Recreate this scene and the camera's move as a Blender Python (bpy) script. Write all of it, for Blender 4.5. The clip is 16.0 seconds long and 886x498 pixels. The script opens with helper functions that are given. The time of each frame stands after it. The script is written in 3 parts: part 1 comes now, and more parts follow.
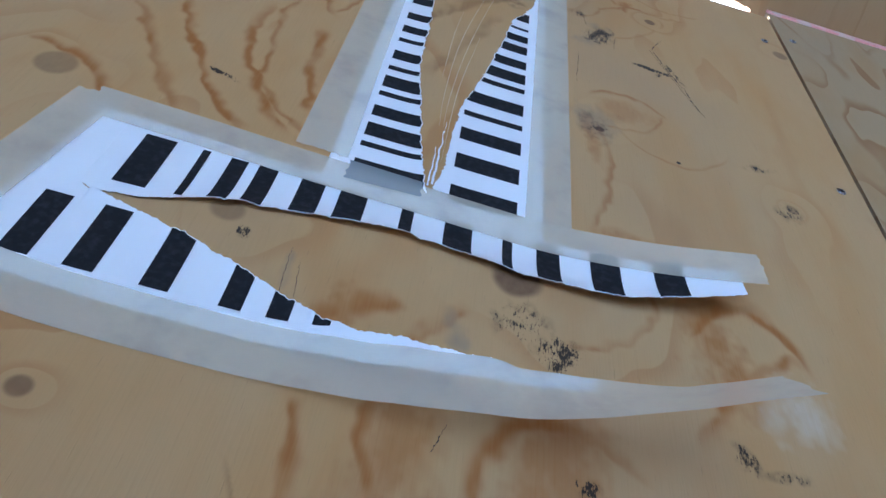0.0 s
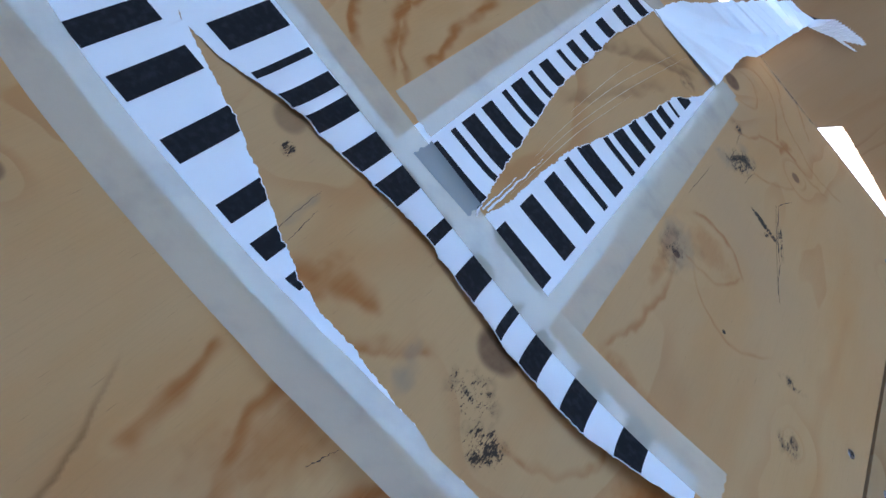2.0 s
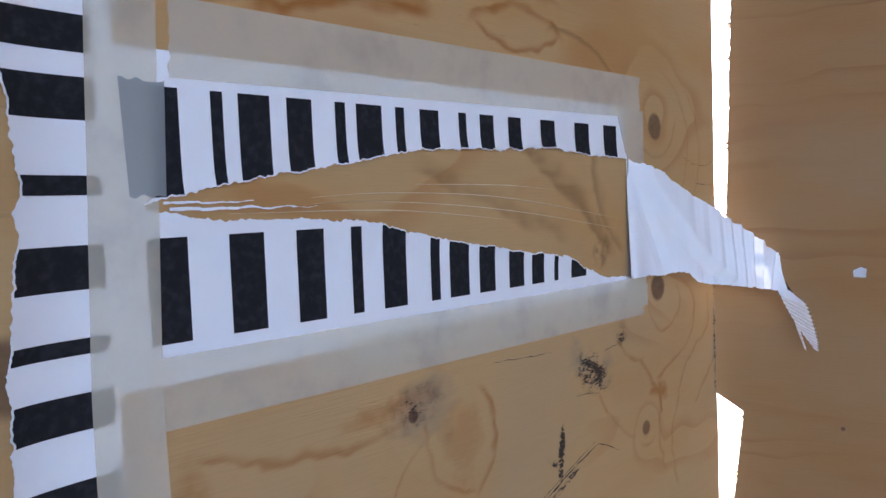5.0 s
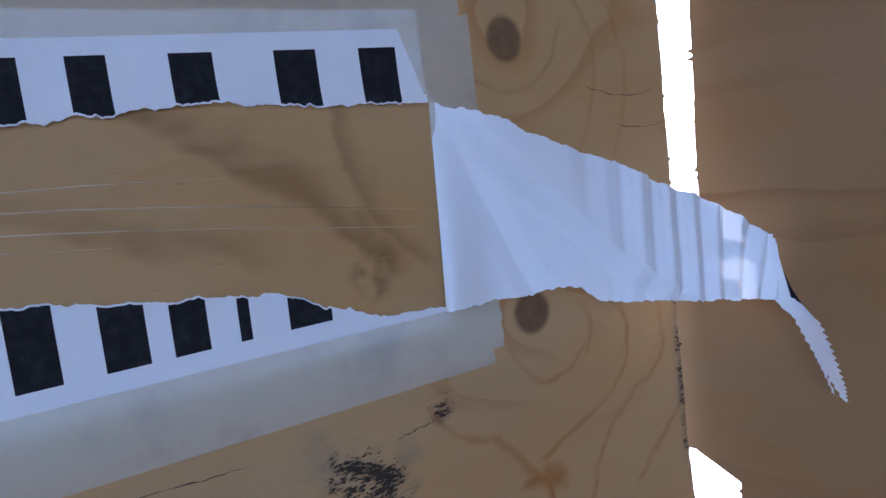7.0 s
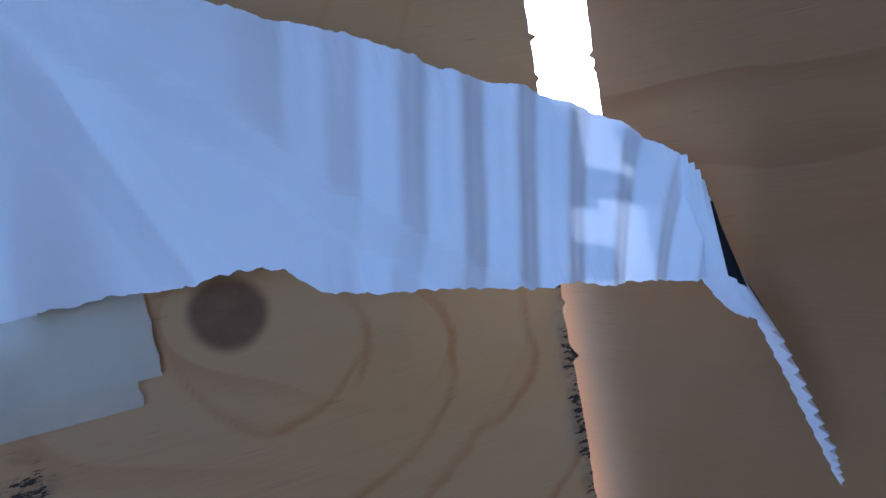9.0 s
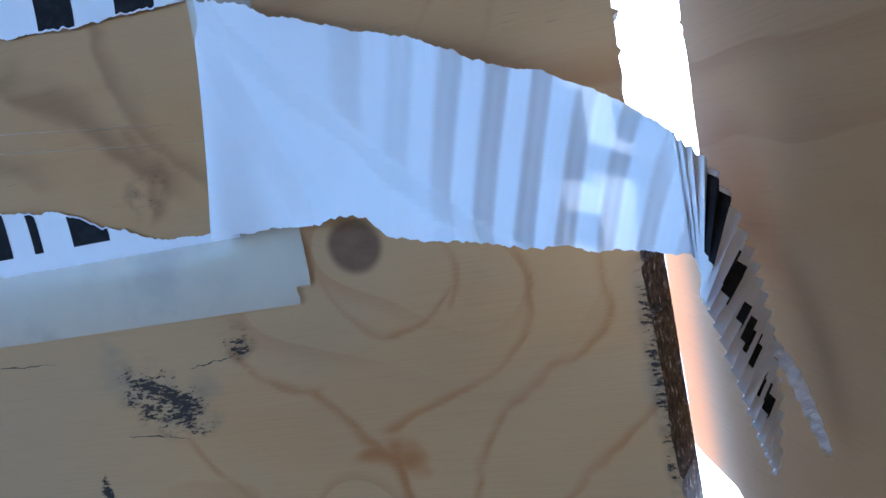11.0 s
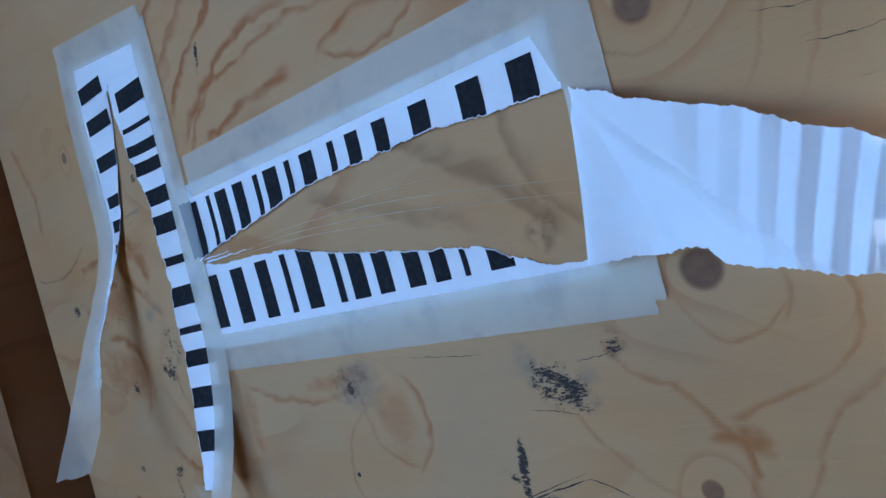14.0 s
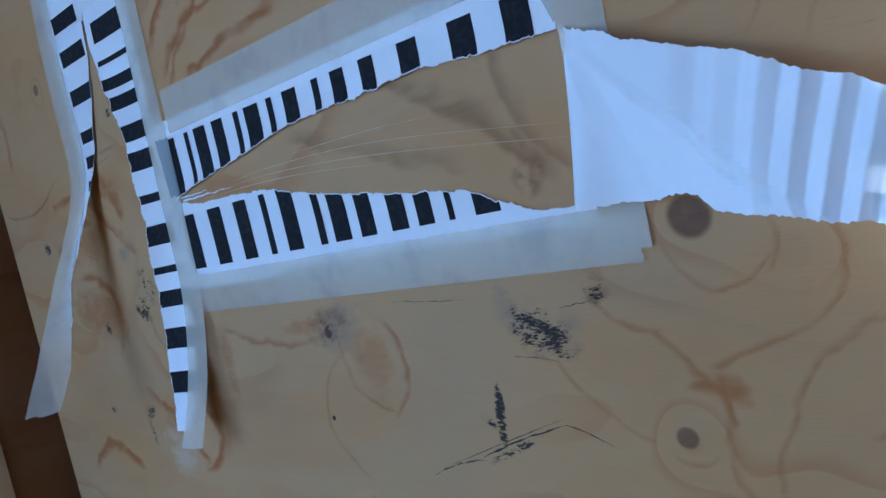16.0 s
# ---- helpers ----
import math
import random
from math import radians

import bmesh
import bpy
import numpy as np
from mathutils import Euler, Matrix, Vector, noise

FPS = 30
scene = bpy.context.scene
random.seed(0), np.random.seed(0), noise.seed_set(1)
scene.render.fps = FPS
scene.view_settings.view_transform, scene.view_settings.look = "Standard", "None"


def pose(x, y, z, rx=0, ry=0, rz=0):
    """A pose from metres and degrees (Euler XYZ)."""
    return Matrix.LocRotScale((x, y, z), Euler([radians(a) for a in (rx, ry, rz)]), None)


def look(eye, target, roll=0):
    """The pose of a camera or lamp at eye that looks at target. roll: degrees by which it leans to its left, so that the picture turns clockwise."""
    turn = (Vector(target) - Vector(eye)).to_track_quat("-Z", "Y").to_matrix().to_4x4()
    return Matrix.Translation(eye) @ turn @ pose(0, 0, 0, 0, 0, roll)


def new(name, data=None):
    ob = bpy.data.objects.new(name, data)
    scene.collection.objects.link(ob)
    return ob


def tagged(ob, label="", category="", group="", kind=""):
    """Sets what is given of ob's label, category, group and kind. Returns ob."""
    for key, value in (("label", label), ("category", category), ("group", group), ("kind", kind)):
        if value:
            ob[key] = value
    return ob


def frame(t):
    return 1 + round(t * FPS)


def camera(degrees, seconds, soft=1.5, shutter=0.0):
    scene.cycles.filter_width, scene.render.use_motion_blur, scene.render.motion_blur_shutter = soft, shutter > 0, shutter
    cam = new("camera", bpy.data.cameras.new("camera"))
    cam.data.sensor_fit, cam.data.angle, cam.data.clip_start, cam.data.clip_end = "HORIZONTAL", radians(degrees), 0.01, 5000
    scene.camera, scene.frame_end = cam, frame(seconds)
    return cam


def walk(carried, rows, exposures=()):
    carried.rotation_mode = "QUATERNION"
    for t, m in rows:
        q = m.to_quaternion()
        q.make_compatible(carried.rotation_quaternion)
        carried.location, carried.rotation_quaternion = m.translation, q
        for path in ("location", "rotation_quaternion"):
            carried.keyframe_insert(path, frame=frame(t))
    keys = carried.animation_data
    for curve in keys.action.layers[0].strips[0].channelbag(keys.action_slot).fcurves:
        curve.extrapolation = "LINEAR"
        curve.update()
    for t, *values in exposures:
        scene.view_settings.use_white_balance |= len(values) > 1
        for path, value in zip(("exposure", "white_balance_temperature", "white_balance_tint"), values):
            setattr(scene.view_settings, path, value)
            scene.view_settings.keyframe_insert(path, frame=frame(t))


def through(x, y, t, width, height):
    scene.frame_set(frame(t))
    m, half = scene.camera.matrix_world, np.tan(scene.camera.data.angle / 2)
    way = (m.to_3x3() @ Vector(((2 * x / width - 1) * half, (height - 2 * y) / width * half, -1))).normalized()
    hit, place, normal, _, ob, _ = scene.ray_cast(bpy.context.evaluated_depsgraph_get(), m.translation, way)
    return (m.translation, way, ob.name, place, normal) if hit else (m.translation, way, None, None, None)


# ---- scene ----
cam = camera(60.11, 16.0)
PATH = [
    (0.0, -0.7062, -0.2163, 1.3814, 73.29, 73.78, -66.41),
    (0.5, -0.6997, -0.2164, 1.3841, 76.99, 67.81, -62.44),
    (1.0, -0.6917, -0.2148, 1.3853, 80.29, 61.74, -57.83),
    (1.5, -0.6835, -0.2184, 1.3867, 83.38, 52.47, -52.12),
    (2.0, -0.6691, -0.2285, 1.3889, 84.86, 39.61, -48.53),
    (2.5, -0.6500, -0.2294, 1.3867, 86.34, 25.95, -45.36),
    (3.0, -0.6216, -0.2275, 1.3824, 88.80, 14.28, -42.33),
    (5.5, -0.4612, -0.2378, 1.3620, 86.07, 1.44, -45.60),
    (6.0, -0.3893, -0.2247, 1.3749, 84.96, 3.20, -42.59),
    (6.5, -0.3360, -0.2167, 1.3710, 83.43, 4.66, -40.94),
    (7.0, -0.2614, -0.2177, 1.3690, 82.82, 6.77, -34.03),
    (7.5, -0.1982, -0.2015, 1.3628, 82.16, 8.84, -27.86),
    (8.0, -0.1570, -0.1800, 1.3500, 82.56, 10.12, -23.06),
    (8.2, -0.1460, -0.1690, 1.3490, 82.24, 9.81, -23.18),
    (8.5, -0.1270, -0.1640, 1.3400, 82.43, 10.41, -24.25),
    (11.0, 0.0009, -0.2088, 1.3251, 83.65, 10.97, 14.21),
    (11.5, 0.0112, -0.2157, 1.3317, 84.60, 11.10, 22.24),
    (12.0, 0.0170, -0.2286, 1.3340, 85.10, 11.30, 26.80),
    (12.5, 0.0232, -0.2378, 1.3362, 85.79, 12.27, 31.57),
    (13.0, 0.0293, -0.2472, 1.3411, 87.11, 14.27, 36.19),
    (13.5, 0.0358, -0.2567, 1.3417, 88.14, 15.40, 39.86),
    (14.0, 0.0381, -0.2654, 1.3429, 88.90, 15.12, 41.97),
    (14.5, 0.0386, -0.2702, 1.3413, 89.05, 15.03, 42.66),
    (15.0, 0.0382, -0.2700, 1.3414, 87.83, 14.48, 41.80),
    (15.5, 0.0352, -0.2700, 1.3392, 86.28, 13.51, 41.28),
    (16.0, 0.0311, -0.2660, 1.3364, 85.45, 13.00, 40.15),
]
# seconds, stops, kelvin, tint: the clip's camera drifts in brightness and colour
EXPOSURES = [(0.0, 3.47, 5000, 13), (3.0, 3.3, 5000, 14), (5.5, 3.17, 6050, 24), (7.0, 2.72, 5150, 23), (8.5, 2.33, 4500, 20), (11.0, 2.96, 4600, 11), (13.0, 2.98, 4400, 9), (14.5, 3.1, 4500, 10), (16.0, 2.95, 4500, 10)]
walk(cam, [(t, pose(x, y, z, rx, ry, rz)) for t, x, y, z, rx, ry, rz in PATH], EXPOSURES)
# ---- world, sun and light ----
SUN_WAY = Vector((-0.35, -0.72, -0.60)).normalized()   # the way the sunlight travels, through the gap in the corner
world = bpy.data.worlds.new("world")
scene.world = world
world.use_nodes = True
wt = world.node_tree
sky = wt.nodes.new("ShaderNodeTexSky")
sky.sky_type = "NISHITA"
sky.sun_disc = False
sky.sun_elevation = math.asin(-SUN_WAY.z)
sky.sun_rotation = math.atan2(-SUN_WAY.x, -SUN_WAY.y)
wt.links.new(sky.outputs[0], wt.nodes["Background"].inputs[0])
wt.nodes["Background"].inputs[1].default_value = 0.15
sun = new("sun", bpy.data.lights.new("sun", "SUN"))
sun.data.energy, sun.data.angle, sun.data.color = 4.0, radians(0.55), (1.0, 0.94, 0.86)
sun.matrix_world = look((0, 6, 6), Vector((0, 6, 6)) + SUN_WAY)


# ---- node helpers ----
class Val:
    """A value in a node tree, with arithmetic."""
    def __init__(self, tree, socket):
        self.tree, self.socket = tree, socket

    def op(self, kind, *others):
        n = self.tree.nodes.new("ShaderNodeMath")
        n.operation = kind
        for i, o in enumerate((self, *others)):
            if isinstance(o, Val):
                self.tree.links.new(o.socket, n.inputs[i])
            else:
                n.inputs[i].default_value = o
        return Val(self.tree, n.outputs[0])

    def __add__(self, o): return self.op("ADD", o)
    def __sub__(self, o): return self.op("SUBTRACT", o)
    def __mul__(self, o): return self.op("MULTIPLY", o)
    def clamp(self): return self.op("MINIMUM", 1.0).op("MAXIMUM", 0.0)

    def ramp(self, a, b):
        """0 at a, 1 at b, smooth between."""
        n = self.tree.nodes.new("ShaderNodeMapRange")
        n.interpolation_type = "SMOOTHSTEP"
        self.tree.links.new(self.socket, n.inputs[0])
        n.inputs[1].default_value, n.inputs[2].default_value = min(a, b), max(a, b)
        n.inputs[3].default_value, n.inputs[4].default_value = (0, 1) if a < b else (1, 0)
        return Val(self.tree, n.outputs[0])


def material(name):
    m = bpy.data.materials.new(name)
    m.use_nodes = True
    return m, m.node_tree, m.node_tree.nodes["Principled BSDF"]


def place(tree):
    """x, y and z of the place on the thing, in metres."""
    c = tree.nodes.new("ShaderNodeTexCoord")
    s = tree.nodes.new("ShaderNodeSeparateXYZ")
    tree.links.new(c.outputs["Object"], s.inputs[0])
    return [Val(tree, s.outputs[i]) for i in range(3)]


def grain(tree, a, b, c, detail=2.0, rough=0.5, distort=0.0):
    """Noise at (a, b, c)."""
    v = tree.nodes.new("ShaderNodeCombineXYZ")
    for i, o in enumerate((a, b, c)):
        if isinstance(o, Val):
            tree.links.new(o.socket, v.inputs[i])
        else:
            v.inputs[i].default_value = o
    n = tree.nodes.new("ShaderNodeTexNoise")
    n.inputs["Scale"].default_value = 1.0
    n.inputs["Detail"].default_value = detail
    n.inputs["Roughness"].default_value = rough
    n.inputs["Distortion"].default_value = distort
    tree.links.new(v.outputs[0], n.inputs["Vector"])
    return Val(tree, n.outputs["Fac"])


def mixed(tree, fac, a, b):
    n = tree.nodes.new("ShaderNodeMix")
    n.data_type = "RGBA"
    for sock, o in ((n.inputs[0], fac), (n.inputs[6], a), (n.inputs[7], b)):
        if isinstance(o, Val):
            tree.links.new(o.socket, sock)
        elif hasattr(o, "is_output"):
            tree.links.new(o, sock)
        else:
            sock.default_value = o if isinstance(o, float) else (*o, 1.0)
    return n.outputs[2]


def bump(tree, bsdf, height, metres, strength=1.0):
    n = tree.nodes.new("ShaderNodeBump")
    n.inputs["Strength"].default_value = strength
    n.inputs["Distance"].default_value = metres
    tree.links.new(height.socket, n.inputs["Height"])
    tree.links.new(n.outputs[0], bsdf.inputs["Normal"])


def blob(tree, x, z, at, size, turn=0.0):
    """Squared distance from a spot, 1 at the rim of its ellipse."""
    c, s = math.cos(radians(turn)), math.sin(radians(turn))
    dx, dz = x - at[0], z - at[1]
    u = (dx * c + dz * s) * (1 / size[0])
    v = (dz * c - dx * s) * (1 / size[1])
    return u * u + v * v


def plywood(name, tan, band, knots=(), scuffs=(), seed=0.0, stretch=(4.0, 11.0), rings=9.5, along="x", weather=0.5, lines=1.0, figured=False):
    """Rotary-cut softwood veneer. knots: (x, z, radius, darkness, pull). scuffs: (x, z, length, height, turn, cover)."""
    m, t, bsdf = material(name)
    px, py, pz = place(t)
    x, z = (px, pz) if along == "x" else (py, pz)
    wob = grain(t, x * 22.0, seed, z * 40.0, 1.0)
    field = grain(t, x * stretch[0] + wob * 0.08, seed + 3.0, z * stretch[1] + wob * 0.20, 2.0, 0.45) * rings
    dark, black = None, None
    for kx, kz, r, d, pull in knots:
        q = blob(t, x, z, (kx, kz), (r, r))
        field = field + (q * -0.09).op("EXPONENT") * pull
        spot = (q + (wob - 0.5) * 1.2).ramp(1.25, 0.55) * d
        dark = spot if dark is None else dark.op("MAXIMUM", spot)
    f = field.op("FRACT")
    late = f.ramp(0.66, 0.955) * f.ramp(1.0, 0.965)
    keep = grain(t, x * 6.0, seed + 9.0, z * 10.0, 2.0).ramp(0.40, 0.64)
    late = late * (keep * 0.88 + 0.12) * lines
    fibre = grain(t, x * 26.0, seed + 1.0, z * 900.0, 3.0, 0.6)
    pores = grain(t, x * 90.0, seed + 5.0, z * 1500.0, 1.0).ramp(0.68, 0.80)
    mottle = grain(t, x * 4.0, seed + 7.0, z * 6.0, 4.0, 0.6)
    warm = grain(t, x * 6.0, seed + 17.0, z * 16.0, 3.0, 0.55)
    col = mixed(t, warm.ramp(0.42, 0.72) * 0.6, tan, tuple(a * b for a, b in zip(tan, (0.96, 0.79, 0.55))))
    col = mixed(t, late * 0.92, col, band)
    col = mixed(t, mottle.ramp(0.45, 0.75) * 0.55 * weather, col, (0.30, 0.235, 0.165))
    col = mixed(t, (fibre - 0.5).op("ABSOLUTE") * 0.55, col, tuple(c * 0.55 for c in tan))
    col = mixed(t, pores * 0.25, col, (0.16, 0.10, 0.06))
    if figured:
        layer = t.nodes.new("ShaderNodeAttribute")
        layer.attribute_name = "figure"
        parts = t.nodes.new("ShaderNodeSeparateColor")
        t.links.new(layer.outputs["Color"], parts.inputs[0])
        for socket, colour in zip((*parts.outputs, layer.outputs["Alpha"]), (RUST, BROWN, GREY, GLUE)):
            col = mixed(t, Val(t, socket) * (fibre * 0.5 + 0.75), col, colour)
    smudge = grain(t, x * 160.0, seed + 2.0, z * 260.0, 3.0, 0.6)
    if dark is not None:
        col = mixed(t, dark * (smudge * 0.35 + 0.72), col, (0.105, 0.052, 0.032))
    for sx, sz, w, h, turn, cover in scuffs:
        q = blob(t, x, z, (sx, sz), (w, h), turn)
        hair = grain(t, x * 330.0, seed + sx * 50, z * 950.0, 4.0, 0.75)
        smear = grain(t, x * 110.0, seed + sx * 30, z * 170.0, 3.0, 0.6)
        mark = (hair * 0.6 + smear * 0.4 - q * 0.10).ramp(0.56 - cover, 0.61 - cover) * q.ramp(1.3, 0.8)
        mark = mark.op("MAXIMUM", q.ramp(1.7, 0.2) * smear.ramp(0.40, 0.66) * 0.42)
        black = mark if black is None else black.op("MAXIMUM", mark)
    if black is not None:
        col = mixed(t, black * 0.93, col, (0.012, 0.012, 0.014))
    t.links.new(col, bsdf.inputs["Base Color"])
    bsdf.inputs["Roughness"].default_value = 0.62
    bsdf.inputs["Specular IOR Level"].default_value = 0.16
    bump(t, bsdf, fibre * 0.6 + late * 0.5 + pores * -0.5, 0.0004, 0.55)
    return m


def sheet_material(name, colour, rough=0.6, through=0.0, alpha=1.0, vary=0.1, crinkle=0.15, dirt=(0.4, 0.36, 0.3)):
    """Paper or tape: plain, slightly cloudy, letting some light through."""
    m, t, bsdf = material(name)
    x, y, z = place(t)
    cloud = grain(t, x * 30.0, y * 30.0, z * 30.0, 4.0, 0.6)
    fine = grain(t, x * 320.0, y * 320.0, z * 320.0, 2.0)
    col = mixed(t, cloud.ramp(0.45, 0.75) * vary, colour, dirt)
    t.links.new(col, bsdf.inputs["Base Color"])
    bsdf.inputs["Roughness"].default_value = rough
    bsdf.inputs["Alpha"].default_value = alpha
    bump(t, bsdf, fine * 0.4 + cloud, 0.0006, crinkle)
    if through:
        tr = t.nodes.new("ShaderNodeBsdfTranslucent")
        t.links.new(col, tr.inputs[0])
        mix = t.nodes.new("ShaderNodeMixShader")
        mix.inputs[0].default_value = through
        t.links.new(bsdf.outputs[0], mix.inputs[1])
        t.links.new(tr.outputs[0], mix.inputs[2])
        t.links.new(mix.outputs[0], t.nodes["Material Output"].inputs[0])
    return m


# ---- materials ----
RUST, BROWN, GREY, GLUE = (0.33, 0.125, 0.028), (0.25, 0.130, 0.050), (0.20, 0.18, 0.15), (0.60, 0.50, 0.36)
KNOTS = [  # x, z, radius, darkness, pull on the rings
    (-0.083, 1.3065, 0.0085, 0.9, 1.3), (-0.0825, 1.407, 0.0085, 0.85, 1.2), (-0.452, 1.319, 0.012, 0.85, 1.4),
    (-0.297, 1.273, 0.0032, 0.95, 1.5), (-0.101, 1.2215, 0.0045, 0.75, 1.6), (-0.458, 1.447, 0.008, 0.5, 1.6),
    (-0.278, 1.262, 0.006, 0.10, 1.4), (-0.085, 1.104, 0.007, 0.6, 1.0), (-0.325, 1.155, 0.004, 0.5, 1.4),
    (-0.565, 1.478, 0.005, 0.7, 1.5), (-0.388, 1.554, 0.010, 0.5, 1.5), (-0.050, 1.290, 0.006, 0.05, 1.3),
]
SCUFFS = [  # x, z, half length, half height, turn, cover
    (-0.158, 1.2665, 0.019, 0.0105, -32, 0.115), (-0.190, 1.228, 0.016, 0.0030, 84, 0.16), (-0.186, 1.212, 0.020, 0.0022, 25, 0.10),
    (-0.479, 1.316, 0.014, 0.013, 40, 0.085), (-0.490, 1.300, 0.010, 0.011, 40, 0.12), (-0.147, 1.334, 0.007, 0.009, -50, 0.035), (-0.296, 1.277, 0.018, 0.010, 12, 0.035),
    (-0.128, 1.283, 0.007, 0.006, -60, 0.06), (-0.519, 1.224, 0.008, 0.005, 30, 0.09),
    (-0.619, 1.3595, 0.006, 0.005, 10, 0.12), (-0.356, 1.483, 0.0022, 0.010, -20, 0.14), (-0.469, 1.437, 0.004, 0.003, 20, 0.14),
    (-0.578, 1.224, 0.004, 0.003, 0, 0.12), (-0.3095, 1.2242, 0.0014, 0.0014, 0, 0.3), (-0.330, 1.158, 0.009, 0.010, 60, 0.06),
    (-0.195, 1.224, 0.010, 0.002, -30, 0.10), (-0.288, 1.168, 0.004, 0.012, 20, 0.06), (-0.522, 1.206, 0.003, 0.012, 10, 0.05), (-0.550, 1.290, 0.004, 0.006, 0, 0.12), (-0.003, 1.262, 0.0035, 0.046, 0, 0.07),
]
PLY = plywood("plywood_veneer", (0.505, 0.315, 0.140), (0.36, 0.135, 0.028), KNOTS, SCUFFS, 0.0, rings=5.0, lines=0.45, figured=True)
PLY_LOW = plywood("plywood_weathered", (0.40, 0.28, 0.15), (0.28, 0.14, 0.05), (), [(-0.31, 1.06, 0.05, 0.02, 5, 0.07)], 4.0, weather=0.9)
PLY_SIDE = plywood("plywood_straight_grain", (0.32, 0.178, 0.073), (0.21, 0.092, 0.030), [(-0.21, 1.35, 0.004, 0.7, 0.8), (-0.12, 1.39, 0.003, 0.7, 0.5), (-0.07, 1.199, 0.0014, 0.9, 0.2)], (), 11.0, (1.6, 16.0), 7.0, "y", lines=0.6)
PLY_LEFT = plywood("brown_board", (0.17, 0.078, 0.030), (0.11, 0.042, 0.016), (), (), 21.0, (1.2, 14.0), 6.0, "y", lines=0.7)
STUD = plywood("pale_stud", (0.55, 0.42, 0.25), (0.42, 0.26, 0.12), [(-0.07, 1.24, 0.005, 0.6, 1.0)], (), 31.0, (8.0, 2.0), 5.0, "y", lines=0.6)
PAPER = sheet_material("white_paper", (0.88, 0.89, 0.90), 0.55, 0.045, vary=0.05)
TAPE = sheet_material("masking_tape", (0.79, 0.725, 0.57), 0.5, 0.0, 0.49, 0.6, 0.6, (0.50, 0.48, 0.43))
GREY_TAPE = sheet_material("clear_tape", (0.34, 0.37, 0.37), 0.25, 0.0, 0.62, 0.1, 0.2)
RAW_EDGE, _t, _b = material("weathered_ply_edge")
_x, _y, _z = place(_t)
_flake = grain(_t, _x * 420.0, _y * 520.0, _z * 330.0, 4.0, 0.7)
_edge = mixed(_t, _flake.ramp(0.40, 0.56), (0.020, 0.018, 0.016), (0.11, 0.085, 0.062))
_t.links.new(mixed(_t, _flake.ramp(0.585, 0.65), _edge, (0.62, 0.58, 0.52)), _b.inputs["Base Color"])
_b.inputs["Roughness"].default_value = 0.85
bump(_t, _b, _flake, 0.002, 0.9)
INK, _t, _b = material("black_ink")
_x, _y, _z = place(_t)
_t.links.new(mixed(_t, grain(_t, _x * 300.0, _y * 300.0, _z * 300.0).ramp(0.4, 0.8) * 0.5, (0.018, 0.018, 0.020), (0.042, 0.043, 0.047)), _b.inputs["Base Color"])
_b.inputs["Roughness"].default_value = 0.8
_b.inputs["Specular IOR Level"].default_value = 0.1
METAL, _t, _b = material("zinc_screw")
_x, _y, _z = place(_t)
_t.links.new(mixed(_t, grain(_t, _x * 900.0, _y * 900.0, _z * 900.0).ramp(0.4, 0.7), (0.35, 0.35, 0.36), (0.12, 0.10, 0.09)), _b.inputs["Base Color"])
_b.inputs["Metallic"].default_value, _b.inputs["Roughness"].default_value = 0.9, 0.4
# red of the cut edge, lightened to pink for light leaking through
PINK, _t, _b = material("red_edge_leak_light")
_x, _y, _z = place(_t)
_t.links.new(mixed(_t, grain(_t, _x * 80.0, _y * 80.0, _z * 80.0, 4.0).ramp(0.45, 0.6), (0.80, 0.36, 0.31), (0.72, 0.52, 0.42)), _b.inputs["Base Color"])
SOIL, _t, _b = material("dark_gravel")
_x, _y, _z = place(_t)
_t.links.new(mixed(_t, grain(_t, _x * 1.5, _y * 1.5, 0.0, 6.0, 0.65), (0.050, 0.050, 0.052), (0.085, 0.083, 0.082)), _b.inputs["Base Color"])
_b.inputs["Roughness"].default_value = 0.95


# ---- building helpers ----
def part(name, bm, mat, parent=None, label="", smooth=False):
    me = bpy.data.meshes.new(name)
    bm.normal_update()
    if smooth:
        for e in bm.edges:
            if len(e.link_faces) == 2 and e.calc_face_angle(0.0) > 0.9:
                e.smooth = False
    bm.to_mesh(me)
    bm.free()
    me.materials.append(mat)
    if smooth:
        for p in me.polygons:
            p.use_smooth = True
    ob = new(name, me)
    if parent is not None:
        ob.parent = parent
    return tagged(ob, label)


def thing(name, label, category, group="", kind=""):
    return tagged(new(name), label, category, group, kind)


def curve(pairs):
    """A piecewise smooth line through (position, value) pairs."""
    xs, ys = [p[0] for p in pairs], [p[1] for p in pairs]

    def at(x):
        if x <= xs[0]:
            return ys[0]
        for i in range(1, len(xs)):
            if x <= xs[i]:
                k = (x - xs[i - 1]) / (xs[i] - xs[i - 1])
                return ys[i - 1] + (ys[i] - ys[i - 1]) * k
        return ys[-1]
    return at


def bend(pairs):
    """A smooth line through (position, value) pairs."""
    xs, ys = [p[0] for p in pairs], [p[1] for p in pairs]
    n = len(xs)
    slope = [(ys[min(i + 1, n - 1)] - ys[max(i - 1, 0)]) / (xs[min(i + 1, n - 1)] - xs[max(i - 1, 0)]) for i in range(n)]

    def at(x):
        x = max(xs[0], min(xs[-1], x))
        i = max(1, next((j for j in range(1, n) if x <= xs[j]), n - 1))
        h = xs[i] - xs[i - 1]
        k = (x - xs[i - 1]) / h
        a, b = ys[i - 1], ys[i]
        return a + (b - a) * k * k * (3 - 2 * k) + h * (slope[i - 1] * k * (1 - k) ** 2 - slope[i] * k * k * (1 - k))
    return at


